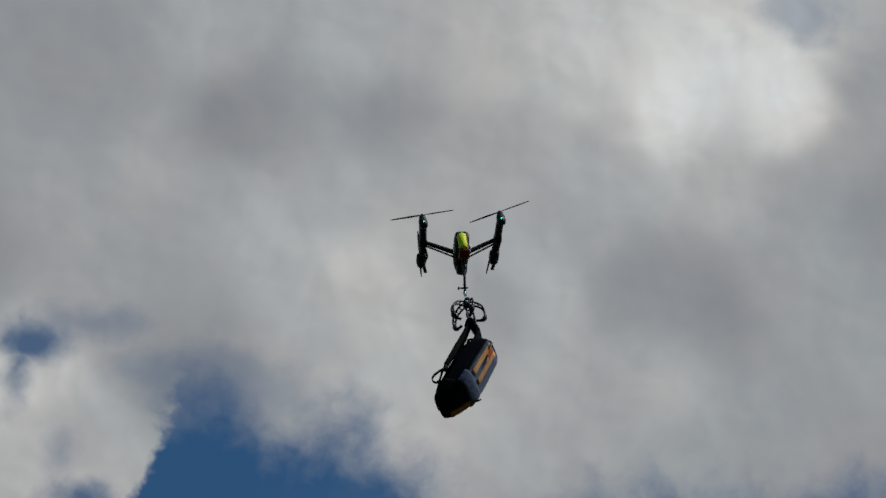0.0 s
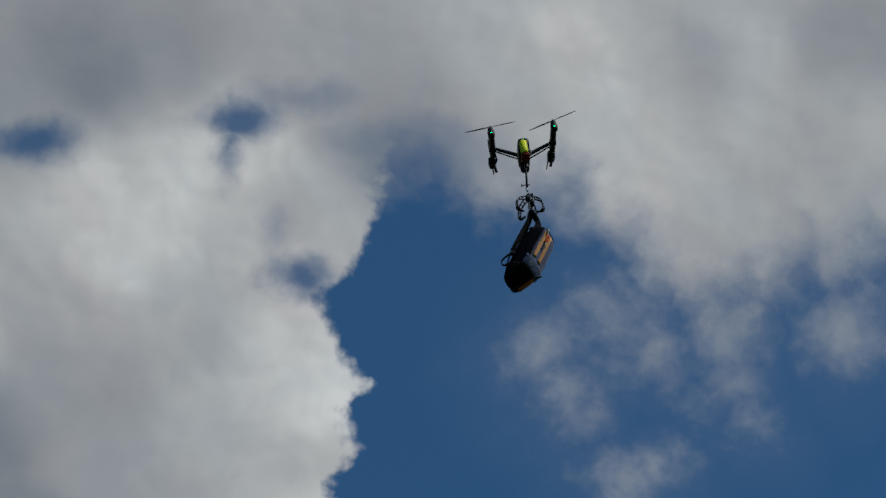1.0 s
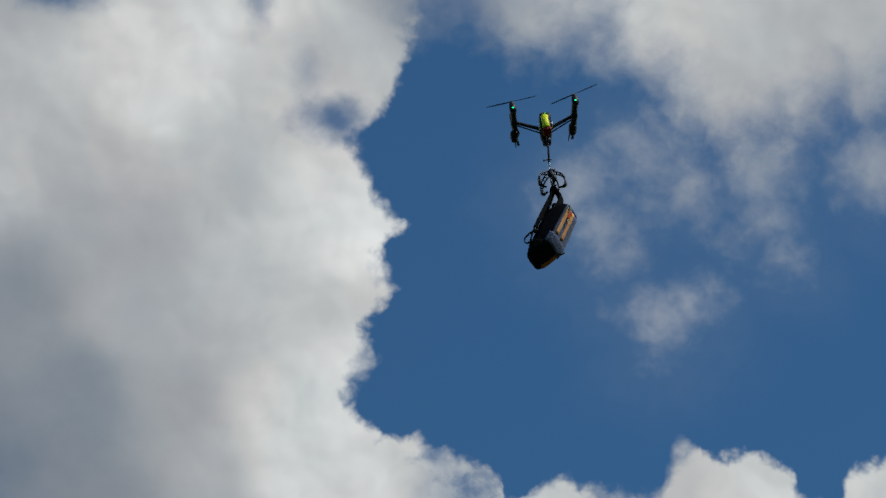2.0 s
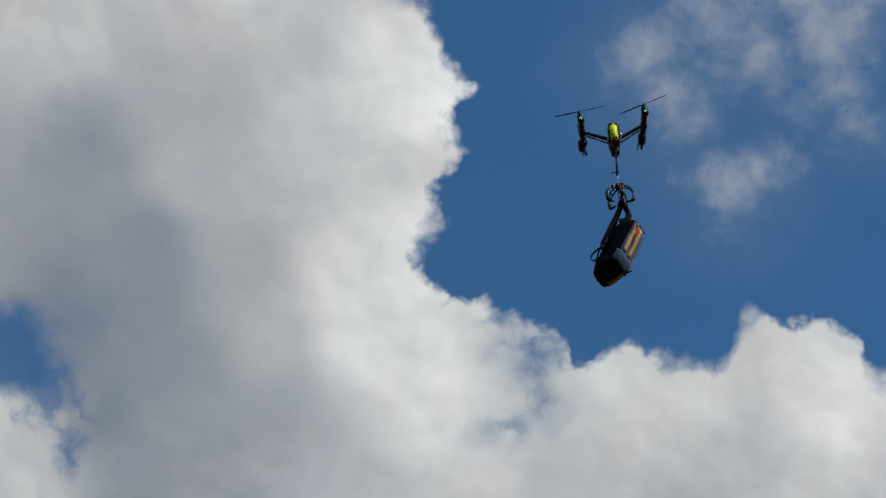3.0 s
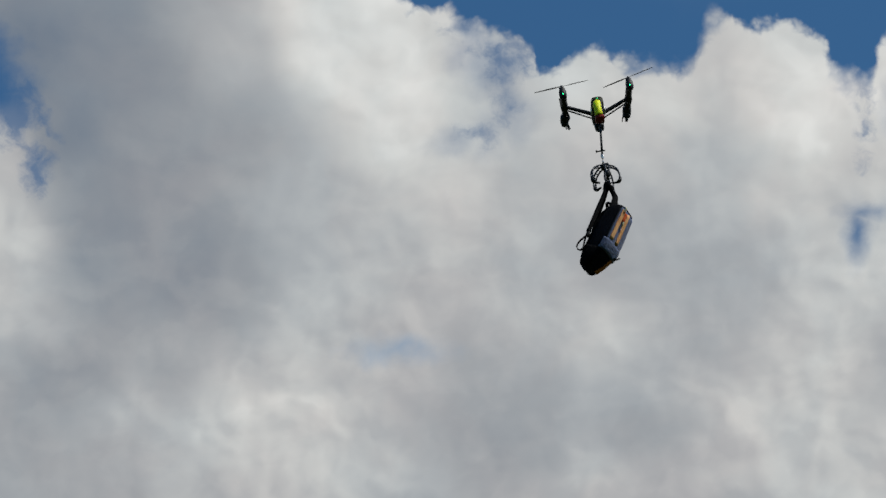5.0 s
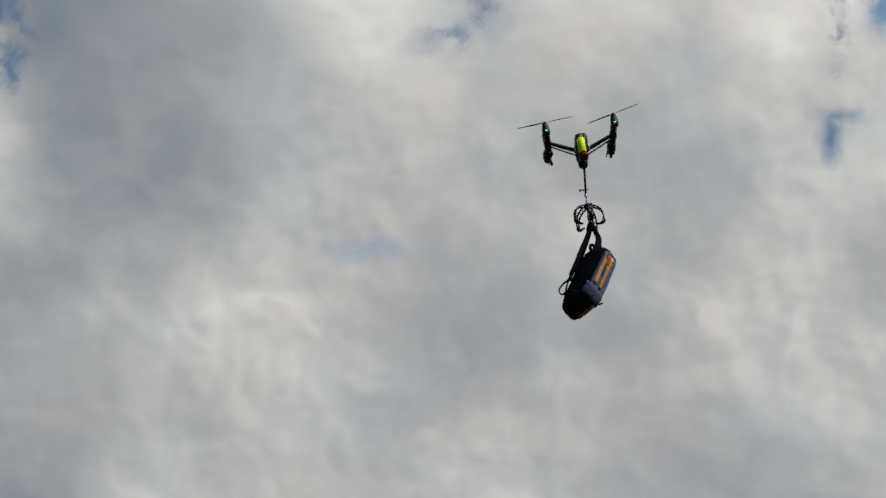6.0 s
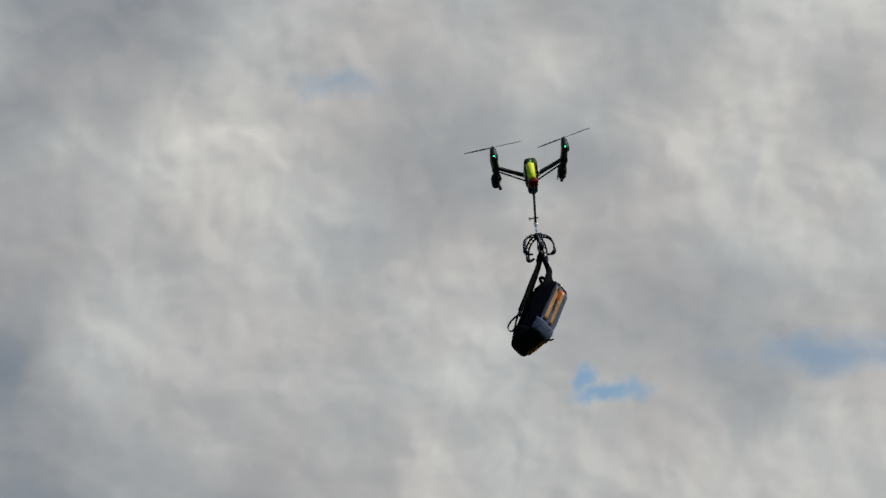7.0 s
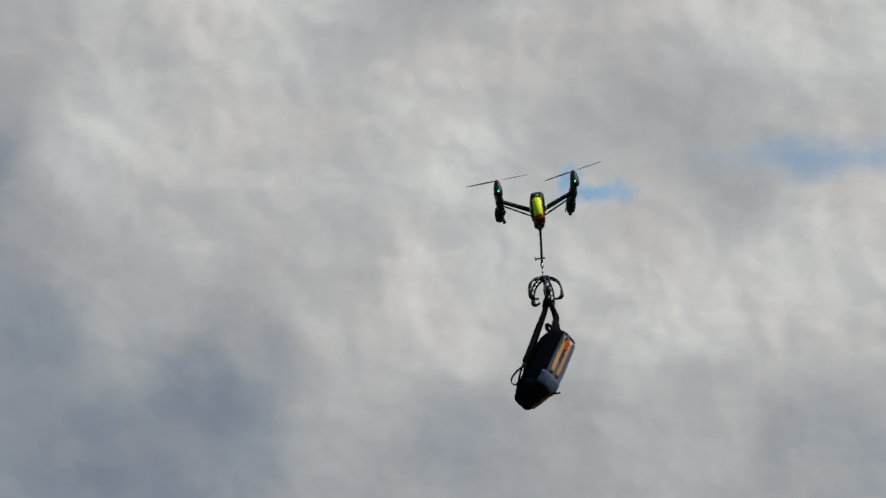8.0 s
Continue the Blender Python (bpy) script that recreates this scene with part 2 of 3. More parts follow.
HEAP_UPPER = [(3.2, -3.1, 0.83), (4.9, -2.8, 0.90), (4, -1.7, 0.89), (6.2, -3.4, 0.86), (6.6, -2.7, 0.61), (5.7, -2.1, 0.70), (7.5, -2.2, 0.66), (4.7, -5.7, 0.38), (3.2, -4.8, 0.22), (2.5, -4, 0.39), (7.2, -4.6, 0.52), (8.6, -3.9, 0.45), (10.4, -5.2, 0.68), (13, -3.9, 0.74), (14.2, -5.4, 0.47), (16.4, -4.3, 0.56), (14.7, -2.6, 0.60), (16.7, -2.7, 0.55), (3.2, -0.5, 0.57), (5.2, -0.7, 0.62), (6.9, -0.8, 0.83), (6.5, 0.5, 0.79), (7.6, 0.5, 1.00), (3.7, 0.9, 0.44), (5.6, 1.4, 0.58)]
HEAP_CORE = [(0.9, -0.2, 0.62), (2.9, 0.1, 0.46), (5.1, -0.1, 0.54), (6.8, 0.3, 0.88), (7.7, 0.5, 1.01), (5.8, 1.1, 0.74), (1.4, 1.6, 0.26), (3.6, 2, 0.50), (5.1, 2.2, 0.57), (7, 1.9, 0.67), (7.1, 2.9, 0.86), (2.4, 3.5, 0.21), (4.4, 3.6, 0.41), (6.1, 3.5, 0.78), (6.8, 4, 0.94), (1.4, 5, 0.08), (3, 5.5, 0.22), (4.8, 5.2, 0.50), (6.4, 5, 0.88), (7.5, 5.2, 0.84), (1.7, 6.5, 0.13), (3.4, 6.8, 0.30), (5.5, 6.5, 0.46), (7.5, 6.5, 0.91)]
BANK = [(8.7, 5, 0.77), (9.2, 5.8, 0.55), (8.5, 7, 0.73), (10.9, 5.5, 0.80), (10.7, 6.5, 0.67), (12.4, 5.8, 0.76), (13.4, 5.2, 0.64), (14.2, 4.8, 0.79), (15, 6, 0.89), (13.4, 6.8, 0.59), (11.9, 7.2, 0.60), (9.9, 7.3, 0.51), (0, 6.5, 0.68), (0.5, 7.2, 0.63), (9.6, 5, 0.68)]
BANK_LOW = [(2, 5.3, 0.19), (2.9, 6.8, 0.26), (5, 6.4, 0.29), (6.5, 4.8, 0.81), (7.7, 5.5, 0.89), (8.8, 6.2, 0.74), (6.5, 7.4, 0.50), (10.2, 6.9, 0.60), (14.3, 4.9, 0.76), (14.8, 6.2, 0.87), (13.1, 7, 0.58), (15.2, 7.3, 0.63), (0.9, 8.6, 0.69), (2, 8.5, 0.27), (3.7, 8.5, 0.27), (2.4, 9.5, 0.32), (4.7, 9.4, 0.34), (6.2, 9.6, 0.57), (3.5, 10.7, 0.40), (1.8, 10.8, 0.33), (7.7, 8.5, 0.57), (11.4, 8.7, 0.43), (13.6, 9, 0.43), (15.9, 9.1, 0.69), (15.1, 10.4, 0.64), (11, 10, 0.67), (7.5, 10.3, 0.55), (8.5, 11, 0.50)]
FAR_DECK = [(1.4, 9.3, 0.61), (2.4, 8.4, 0.22), (3.9, 8.9, 0.23), (5.9, 9.7, 0.62), (8.4, 7.4, 0.69), (10, 7.8, 0.55), (12.1, 7.9, 0.44), (14.7, 7.4, 0.69), (16, 9.4, 0.71), (16.3, 10.2, 0.45), (15.1, 10.3, 0.69), (1.8, 10.7, 0.33), (2.8, 11.3, 0.57), (5, 11.5, 0.75), (6.4, 10.5, 0.53), (7.4, 10.1, 0.53), (8.6, 11.3, 0.36), (7.2, 12, 0.61), (10.5, 9.7, 0.53), (12.8, 10.3, 0.48), (14, 11.6, 0.63), (2.5, 12.7, 0.43), (6, 12.8, 0.74), (4.5, 13.1, 0.48), (11, 12.9, 0.49), (9.8, 12.2, 0.33), (11.8, 12, 0.40), (9.6, 13.8, 0.61), (12.5, 14.2, 0.44), (1.6, 15.1, 0.08), (3.5, 14.9, 0.63), (13.6, 14.8, 0.50)]
FAR_LOW = [(4.6, 11.5, 0.71), (6.1, 11.3, 0.79), (8.5, 12, 0.38), (9.8, 11.4, 0.39), (11, 12.8, 0.63), (5.8, 13, 0.51), (3.8, 12.9, 0.57), (5.3, 14.7, 0.62), (1.7, 14.7, 0.36), (2.8, 15.3, 0.57), (7.8, 14.5, 0.53), (9.8, 15.2, 0.66), (14.3, 11.7, 0.68), (15.8, 12.7, 0.65), (13.7, 14.6, 0.32), (14.8, 15.6, 0.39), (13.6, 16.1, 0.55), (9.8, 16.4, 0.58), (1.9, 16.7, 0.30), (5.3, 16.5, 0.51), (4.3, 17.8, 0.43), (2.2, 18.6, 0.20), (8.2, 17.1, 0.48), (9.3, 17.4, 0.69), (9.9, 18.5, 0.62), (12.8, 17.2, 0.61), (16.3, 17.2, 0.65), (14.3, 18.3, 0.69), (6.1, 18.7, 0.32), (8.2, 18.8, 0.49)]
HORIZON_DECK = [(3.9, 20.9, 0.13), (9.9, 20.4, 0.31), (8.1, 18.6, 0.53), (14.4, 19.6, 0.43), (16.4, 20.6, 0.34), (11.4, 20.6, 0.34), (5.6, 19.4, 0.11)]


def cloud_material():
    m = bpy.data.materials.new("clouds")
    m.use_nodes = True
    t = m.node_tree
    t.nodes.clear()
    d = vec_node(t, "NORMALIZE", t.nodes.new("ShaderNodeTexCoord").outputs["Object"])
    out = math_node(t, "MAXIMUM", vec_node(t, "DOT_PRODUCT", d, Vector(AXIS_OUT)), 0.05)
    x = math_node(t, "DIVIDE", vec_node(t, "DOT_PRODUCT", d, Vector(AXIS_RIGHT)), out)
    y = math_node(t, "DIVIDE", vec_node(t, "DOT_PRODUCT", d, Vector(AXIS_UP)), out)
    join = t.nodes.new("ShaderNodeCombineXYZ")
    t.links.new(math_node(t, "MULTIPLY_ADD", x, UNIT, 7.84), join.inputs[0])
    t.links.new(math_node(t, "MULTIPLY_ADD", y, -UNIT, 4.41), join.inputs[1])
    p = join.outputs[0]

    def warp(at, scale, amount, detail=3, rough=0.5):
        c = vec_node(t, "SUBTRACT", noise_node(t, at, scale, detail, rough, 0, True), Vector((0.5, 0.5, 0.5)))
        return vec_node(t, "ADD", at, vec_node(t, "SCALE", c, None, amount))

    def parts_of(at):
        n = t.nodes.new("ShaderNodeSeparateXYZ")
        t.links.new(at, n.inputs[0])
        return n.outputs[0], n.outputs[1]

    def profile(v, pairs, a, b, lo, hi):
        """A curve through pairs, read at v."""
        n = t.nodes.new("ShaderNodeFloatCurve")
        c = n.mapping.curves[0]
        pts = [((q - a) / (b - a), (w - lo) / (hi - lo)) for q, w in pairs]
        for k, (q, w) in enumerate(pts):
            point = c.points[0] if k == 0 else c.points[-1] if k == len(pts) - 1 else c.points.new(q, w)
            point.location = (q, w)
        n.mapping.update()
        t.links.new(math_node(t, "MULTIPLY_ADD", v, 1 / (b - a), -a / (b - a)), n.inputs["Value"])
        return math_node(t, "MULTIPLY_ADD", n.outputs[0], hi - lo, lo)

    def union(at, discs):
        f = -50.0
        for u, v, r in discs:
            f = math_node(t, "MAXIMUM", math_node(t, "SUBTRACT", r, vec_node(t, "DISTANCE", at, Vector((u, v, 0)))), f)
        return f

    def gaps(at, ovals):
        f = -50.0
        for u0, v0, ru, rv in ovals:
            q = vec_node(t, "MULTIPLY", vec_node(t, "SUBTRACT", at, Vector((u0, v0, 0))), Vector((1 / ru, 1 / rv, 0)))
            f = math_node(t, "MAXIMUM", math_node(t, "MULTIPLY", math_node(t, "SUBTRACT", 1.0, vec_node(t, "LENGTH", q)), min(ru, rv) * 1.2), f)
        return f

    soft = warp(p, 0.5, 0.8, 5)
    hard = warp(warp(p, 1.1, 0.22, 3), 4.0, 0.10, 4, 0.6)
    u, v = parts_of(hard)
    us, vs = parts_of(soft)

    lobes = t.nodes.new("ShaderNodeTexVoronoi")
    lobes.feature = "SMOOTH_F1"
    for key, value in (("Scale", 2.6), ("Detail", 2.5), ("Roughness", 0.5), ("Smoothness", 0.35)):
        lobes.inputs[key].default_value = value
    t.links.new(warp(p, 1.6, 0.35, 4), lobes.inputs["Vector"])
    puff = math_node(t, "MULTIPLY_ADD", lobes.outputs["Distance"], -0.5, 0.2)
    fbm = math_node(t, "SUBTRACT", noise_node(t, warp(p, 0.9, 0.6, 3), 0.9, 8, 0.56), 0.5)
    fine = math_node(t, "SUBTRACT", noise_node(t, p, 3.0, 6, 0.55, 0.3), 0.5)
    ragged = math_node(t, "MULTIPLY_ADD", fine, 0.30, math_node(t, "MULTIPLY", puff, 0.55))

    heap = math_node(t, "SUBTRACT", profile(v, HEAP_SIDE, -4.0, 6.0, 0.0, 20.0), u)
    bank = math_node(t, "SUBTRACT", v, profile(u, BANK_CREST, 6.0, 21.0, 0.0, 8.0))
    solid = math_node(t, "ADD", math_node(t, "MAXIMUM", heap, bank), math_node(t, "ADD", ragged, 0.11))
    # crisp along some stretches of the edge, frayed along others
    fray = step_node(t, noise_node(t, p, 0.55, 3, 0.5), 0.40, 0.66, 0.95, 0.34)
    a_solid = step_node(t, math_node(t, "MULTIPLY", solid, fray), -0.10, 0.17)

    deck = math_node(t, "SUBTRACT", profile(us, DECK_EDGE, 6.0, 21.0, -5.0, 0.0), vs)
    a_deck = step_node(t, math_node(t, "MULTIPLY_ADD", fbm, 2.2, deck), -0.50, 1.5)
    wisp = math_node(t, "MULTIPLY_ADD", fine, 0.6, math_node(t, "MULTIPLY_ADD", fbm, 1.7, union(warp(soft, 1.5, 0.75, 5, 0.55), WISPS)))
    a_wisp = step_node(t, wisp, -0.62, 0.95, 0.0, 0.55)
    # a thin veil spreads round the wisps and thins out over the open blue
    thin = step_node(t, math_node(t, "MULTIPLY_ADD", fbm, 1.6, union(soft, WISPS)), -2.0, 1.4, 0.0, 0.10)
    a_wisp = math_node(t, "SUBTRACT", math_node(t, "ADD", a_wisp, thin), math_node(t, "MULTIPLY", a_wisp, thin))
    hole = math_node(t, "MULTIPLY_ADD", fbm, 0.7, gaps(warp(p, 1.4, 0.5, 5), HOLES))
    a_hole = step_node(t, hole, -0.32, 0.30, 1.0, 0.10)
    hole = math_node(t, "MULTIPLY_ADD", fbm, 0.9, gaps(warp(p, 1.1, 0.8, 5), SOFT_HOLES))
    a_hole = math_node(t, "MULTIPLY", a_hole, step_node(t, hole, -0.28, 0.42, 1.0, 0.05))
    hole = math_node(t, "MULTIPLY_ADD", fbm, 0.9, gaps(warp(p, 1.2, 0.6, 5), VEILED_HOLES))
    veil = step_node(t, hole, -0.3, 0.4, 0.0, 1.0)
    a_hole = math_node(t, "MULTIPLY", a_hole, math_node(t, "MULTIPLY_ADD", veil, -0.38, 1.0))
    veil = math_node(t, "MULTIPLY", veil, step_node(t, math_node(t, "MULTIPLY", parts_of(p)[1], 0.1), 0.85, 1.0, 0.0, 0.5))
    hole = math_node(t, "MULTIPLY_ADD", fine, 0.25, math_node(t, "MULTIPLY_ADD", fbm, 0.4, gaps(warp(p, 1.6, 0.65, 5, 0.58), PALE_GAPS)))
    pale = step_node(t, hole, -0.15, 0.13, 0.0, 1.0)
    a_hole = math_node(t, "MULTIPLY", a_hole, math_node(t, "MULTIPLY_ADD", pale, -0.38, 1.0))
    shreds = noise_node(t, warp(p, 1.6, 0.7, 5, 0.55), 2.0, 6, 0.58)
    hole = math_node(t, "MULTIPLY_ADD", math_node(t, "SUBTRACT", shreds, 0.5), 1.7, gaps(warp(p, 1.2, 0.4, 4), FRAYED))
    a_hole = math_node(t, "MULTIPLY", a_hole, step_node(t, hole, 0.05, 0.75, 1.0, 0.25))
    clear = math_node(t, "MULTIPLY", math_node(t, "SUBTRACT", 1.0, a_solid), math_node(t, "SUBTRACT", 1.0, a_deck))
    clear = math_node(t, "MULTIPLY", clear, math_node(t, "SUBTRACT", 1.0, a_wisp))

    # tone: painted light and shade blended from the tones near by, then billows and grain
    tones = warp(p, 0.6, 0.7, 2.5, 0.4)
    top, total = 0.0, 0.0
    for a, b, w in UPPER_DECK + MIDDLE_DECK + HEAP_UPPER + HEAP_CORE + BANK + BANK_LOW + FAR_DECK + FAR_LOW + HORIZON_DECK:
        r = vec_node(t, "DISTANCE", tones, Vector((a, b, 0)))
        near = math_node(t, "POWER", math_node(t, "MULTIPLY_ADD", r, r, 0.42), -2.1)
        top = math_node(t, "MULTIPLY_ADD", near, w, top)
        total = math_node(t, "ADD", near, total)
    tone = math_node(t, "DIVIDE", top, total)
    curl = noise_node(t, warp(p, 0.5, 1.5, 4, 0.45), 0.8, 6, 0.55)
    folds = step_node(t, noise_node(t, vec_node(t, "MULTIPLY", warp(p, 1.0, 0.9, 5, 0.5), Vector((0.8, 1.25, 1))), 0.8, 4, 0.5), 0.43, 0.60, -0.5, 0.5)
    tone = math_node(t, "MULTIPLY_ADD", math_node(t, "SUBTRACT", curl, 0.5), step_node(t, math_node(t, "MULTIPLY", parts_of(p)[1], 0.1), 0.5, 1.0, 0.12, 0.10), tone)
    tone = math_node(t, "MULTIPLY_ADD", folds, step_node(t, math_node(t, "MULTIPLY", parts_of(p)[1], 0.1), 0.5, 0.9, 0.012, 0.04), tone)
    # relief of the billows painted into the tone as if lit from the upper right, crisp where the cloud is bright
    def heaps(at):
        c = t.nodes.new("ShaderNodeTexVoronoi")
        c.feature = "SMOOTH_F1"
        for key, value in (("Scale", 0.9), ("Detail", 1.6), ("Roughness", 0.45), ("Lacunarity", 2.2), ("Smoothness", 0.7)):
            c.inputs[key].default_value = value
        t.links.new(at, c.inputs["Vector"])
        return math_node(t, "MULTIPLY_ADD", c.outputs["Distance"], -0.9, noise_node(t, at, 1.2, 3.5, 0.42))

    rough = warp(p, 0.7, 0.9, 3.5, 0.42)
    low_detail = step_node(t, math_node(t, "MULTIPLY", parts_of(p)[1], 0.1), 0.6, 1.0, 1.0, 2.0)
    lit = math_node(t, "SUBTRACT", heaps(rough), heaps(vec_node(t, "ADD", rough, Vector((0.17, -0.15, 0)))))
    lit = math_node(t, "MAXIMUM", math_node(t, "MINIMUM", lit, 0.25), -0.25)
    tone = math_node(t, "MULTIPLY_ADD", math_node(t, "MULTIPLY", lit, step_node(t, tone, 0.3, 0.95, 0.05, 0.24)), low_detail, tone)
    tone = math_node(t, "MULTIPLY_ADD", fine, 0.02, tone)
    # the dullest stretches are thin, and the blue shows through them
    cover = math_node(t, "MULTIPLY", math_node(t, "SUBTRACT", 1.0, clear), a_hole)
    cover = math_node(t, "MULTIPLY", cover, step_node(t, tone, 0.0, 0.42, 0.84, 1.0))
    colour = ramp_node(t, math_node(t, "MULTIPLY", tone, 0.8), [(0.0, (0.155, 0.182, 0.216)), (0.2, (0.260, 0.278, 0.295)), (0.4, (0.402, 0.409, 0.408)), (0.6, (0.581, 0.579, 0.549)), (0.8, (0.791, 0.783, 0.735)), (1.0, (0.98, 0.97, 0.93))])

    # warm and cool stretches of cloud
    hue = t.nodes.new("ShaderNodeMix")
    hue.data_type, hue.blend_type = "RGBA", "MULTIPLY"
    hue.inputs[0].default_value = 1.0
    t.links.new(colour, hue.inputs[6])
    t.links.new(ramp_node(t, noise_node(t, warp(p, 0.5, 1.2, 3), 0.42, 4, 0.5), [(0.36, (0.978, 1.0, 1.012)), (0.52, (1.006, 1.0, 0.998)), (0.66, (1.030, 0.998, 0.990))]), hue.inputs[7])
    colour = hue.outputs[2]

    # thin pale haze, painted into the cloud colour at the low gaps
    haze = t.nodes.new("ShaderNodeMix")
    haze.data_type = "RGBA"
    t.links.new(math_node(t, "MAXIMUM", pale, veil), haze.inputs[0])
    t.links.new(colour, haze.inputs[6])
    haze.inputs[7].default_value = (0.35, 0.49, 0.62, 1)
    colour = haze.outputs[2]

    glow = t.nodes.new("ShaderNodeEmission")
    t.links.new(colour, glow.inputs["Color"])
    see = t.nodes.new("ShaderNodeBsdfTransparent")
    mix = t.nodes.new("ShaderNodeMixShader")
    t.links.new(cover, mix.inputs[0])
    t.links.new(see.outputs[0], mix.inputs[1])
    t.links.new(glow.outputs[0], mix.inputs[2])
    end = t.nodes.new("ShaderNodeOutputMaterial")
    t.links.new(mix.outputs[0], end.inputs["Surface"])
    return m


bm = bmesh.new()
grid = [[bm.verts.new((4400 * math.cos(radians(e)) * math.sin(radians(a)), 4400 * math.cos(radians(e)) * math.cos(radians(a)),
                       4400 * math.sin(radians(e)))) for a in range(-64, 65, 2)] for e in range(2, 79, 2)]
for lo, hi in zip(grid, grid[1:]):
    for i in range(len(lo) - 1):
        bm.faces.new((lo[i], lo[i + 1], hi[i + 1], hi[i]))
backdrop = part("backdrop", bm, cloud_material(), None)
backdrop.location = (-1.1, -18.0, 4.0)
tagged(backdrop, "broken grey and white cumulus clouds with deep blue gaps", "sky", "", "structure")

# ---- drone ----
HEIGHT = 18.8


def drone():
    d = thing("drone", (0, 0, HEIGHT), "black quadcopter drone with raised arms and green lights, hovering", "drone")
    # hull: pointed nose and tail, flat belly
    bm = bmesh.new()
    rings = []
    for s, w, lo, hi in ((-0.122, 0.016, -0.004, 0.022), (-0.117, 0.028, -0.016, 0.038), (-0.104, 0.036, -0.022, 0.052), (-0.07, 0.038, -0.026, 0.062),
                         (0.0, 0.040, -0.028, 0.066), (0.045, 0.039, -0.028, 0.060), (0.085, 0.036, -0.027, 0.048), (0.112, 0.028, -0.020, 0.032), (0.122, 0.014, -0.006, 0.016)):
        mid, h = (lo + hi) / 2, (hi - lo) / 2
        ring = []
        for k in range(20):
            c, q = math.cos(k * math.tau / 20), math.sin(k * math.tau / 20)
            ring.append((w * math.copysign(abs(c) ** 0.6, c), s, mid + h * math.copysign(abs(q) ** 0.6, q)))
        rings.append(ring)
    hull = part("hull", loft(bm, rings), M_SHELL, d)
    part("tail_light", turned(bmesh.new(), [(0.001, -0.005), (0.0055, -0.003), (0.0055, 0.003), (0.001, 0.005)], 12, (0, -0.122, 0.024)), M_DIM, hull, "small green tail light")
    for sx in (-1, 1):
        part("side_cowling", box(bmesh.new(), (sx * 0.039, -0.035, -0.006), (0.012, 0.05, 0.022), 0.005), M_WHITE, d, "white side cowling")
    # the box slung under the tail
    pack = part("battery_box", box(bmesh.new(), (0, -0.092, -0.056), (0.044, 0.08, 0.088), 0.006), M_PLASTIC, d)
    part("yellow_sleeve", tube(bmesh.new(), [(-0.007, -0.125, -0.102), (-0.007, -0.125, -0.098), (-0.007, -0.125, -0.004), (-0.007, -0.125, 0.0)], [0.019, 0.0235, 0.0235, 0.019], 20), M_YELLOW, pack, "bright yellow-green padded sleeve")
    part("red_wrap", box(bmesh.new(), (-0.004, -0.100, -0.112), (0.056, 0.066, 0.024), 0.008), M_RED, pack, "dark red wrap")
    # nose camera
    gimbal = part("gimbal_camera", box(bmesh.new(), (0, 0.075, -0.042), (0.056, 0.056, 0.045), 0.014), M_PLASTIC, d)
    part("lens", turned(bmesh.new(), [(0.013, 0), (0.014, 0.006), (0.011, 0.012), (0.002, 0.013)], 16, (0, 0.075, -0.076)), M_LENS, gimbal)
    for sx in (-1, 1):
        root, end = Vector((sx * 0.03, -0.005, -0.002)), Vector((sx * 0.197, -0.03, 0.066))
        arm = part("arm", tube(bmesh.new(), [root, root.lerp(end, 0.1), root.lerp(end, 0.9), end], [0.016, 0.0125, 0.011, 0.013], 12), M_CARBON, d)
        part("strut", tube(bmesh.new(), [root + Vector((0, 0.004, -0.034)), end + Vector((-sx * 0.012, 0.004, -0.028))], 0.0046, 8), M_CARBON, arm)

        def out(y):
            """The booms stand wider apart at the tail than at the nose."""
            return sx * (0.194 - 0.045 * y)

        boom = part("boom", tube(bmesh.new(), [(out(-0.175), -0.175, 0.064), (out(-0.14), -0.14, 0.062), (out(-0.06), -0.06, 0.063), (out(-0.01), -0.01, 0.062), (out(0.03), 0.03, 0.056), (out(0.08), 0.08, 0.052), (out(0.11), 0.11, 0.054)],
                         [0.018, 0.020, 0.020, 0.022, 0.016, 0.019, 0.014], 12), M_CARBON, d)
        part("boom_joint", box(bmesh.new(), (out(-0.03), -0.03, 0.062), (0.042, 0.05, 0.038), 0.01), M_PLASTIC, boom)
        part("leg", tube(bmesh.new(), [(out(0.09), 0.09, 0.048), (out(0.12) - sx * 0.003, 0.12, 0.044), (out(0.156) - sx * 0.010, 0.156, 0.038), (out(0.162) - sx * 0.011, 0.162, 0.037)], [0.011, 0.0095, 0.0085, 0.010], 10), M_CARBON, boom)
        part("motor_cover", box(bmesh.new(), (out(0.07) - 0.010, 0.072, 0.042), (0.050, 0.072, 0.036), 0.013), M_PLASTIC, boom)
        part("brace", tube(bmesh.new(), [(out(0.0) - sx * 0.012, 0.0, 0.048), (out(0.05) - sx * 0.022, 0.05, 0.036), (out(0.10) - sx * 0.008, 0.10, 0.042)], 0.005, 8), M_PLASTIC, boom)
        for y, spin in ((-0.180, 1), (0.092, -1)):
            bx = out(y) - (0.012 if y > 0 else 0)
            z = 0.028 if y < 0 else 0.022
            motor = part("motor", turned(bmesh.new(), [(0.010, z - 0.014), (0.021, z - 0.006), (0.0235, z + 0.012), (0.0225, z + 0.036), (0.0185, z + 0.05), (0.0185, z + 0.052),
                                                       (0.0165, z + 0.066), (0.012, z + 0.071), (0.004, z + 0.074)], 20, (bx, y, 0)), M_PLASTIC, d)
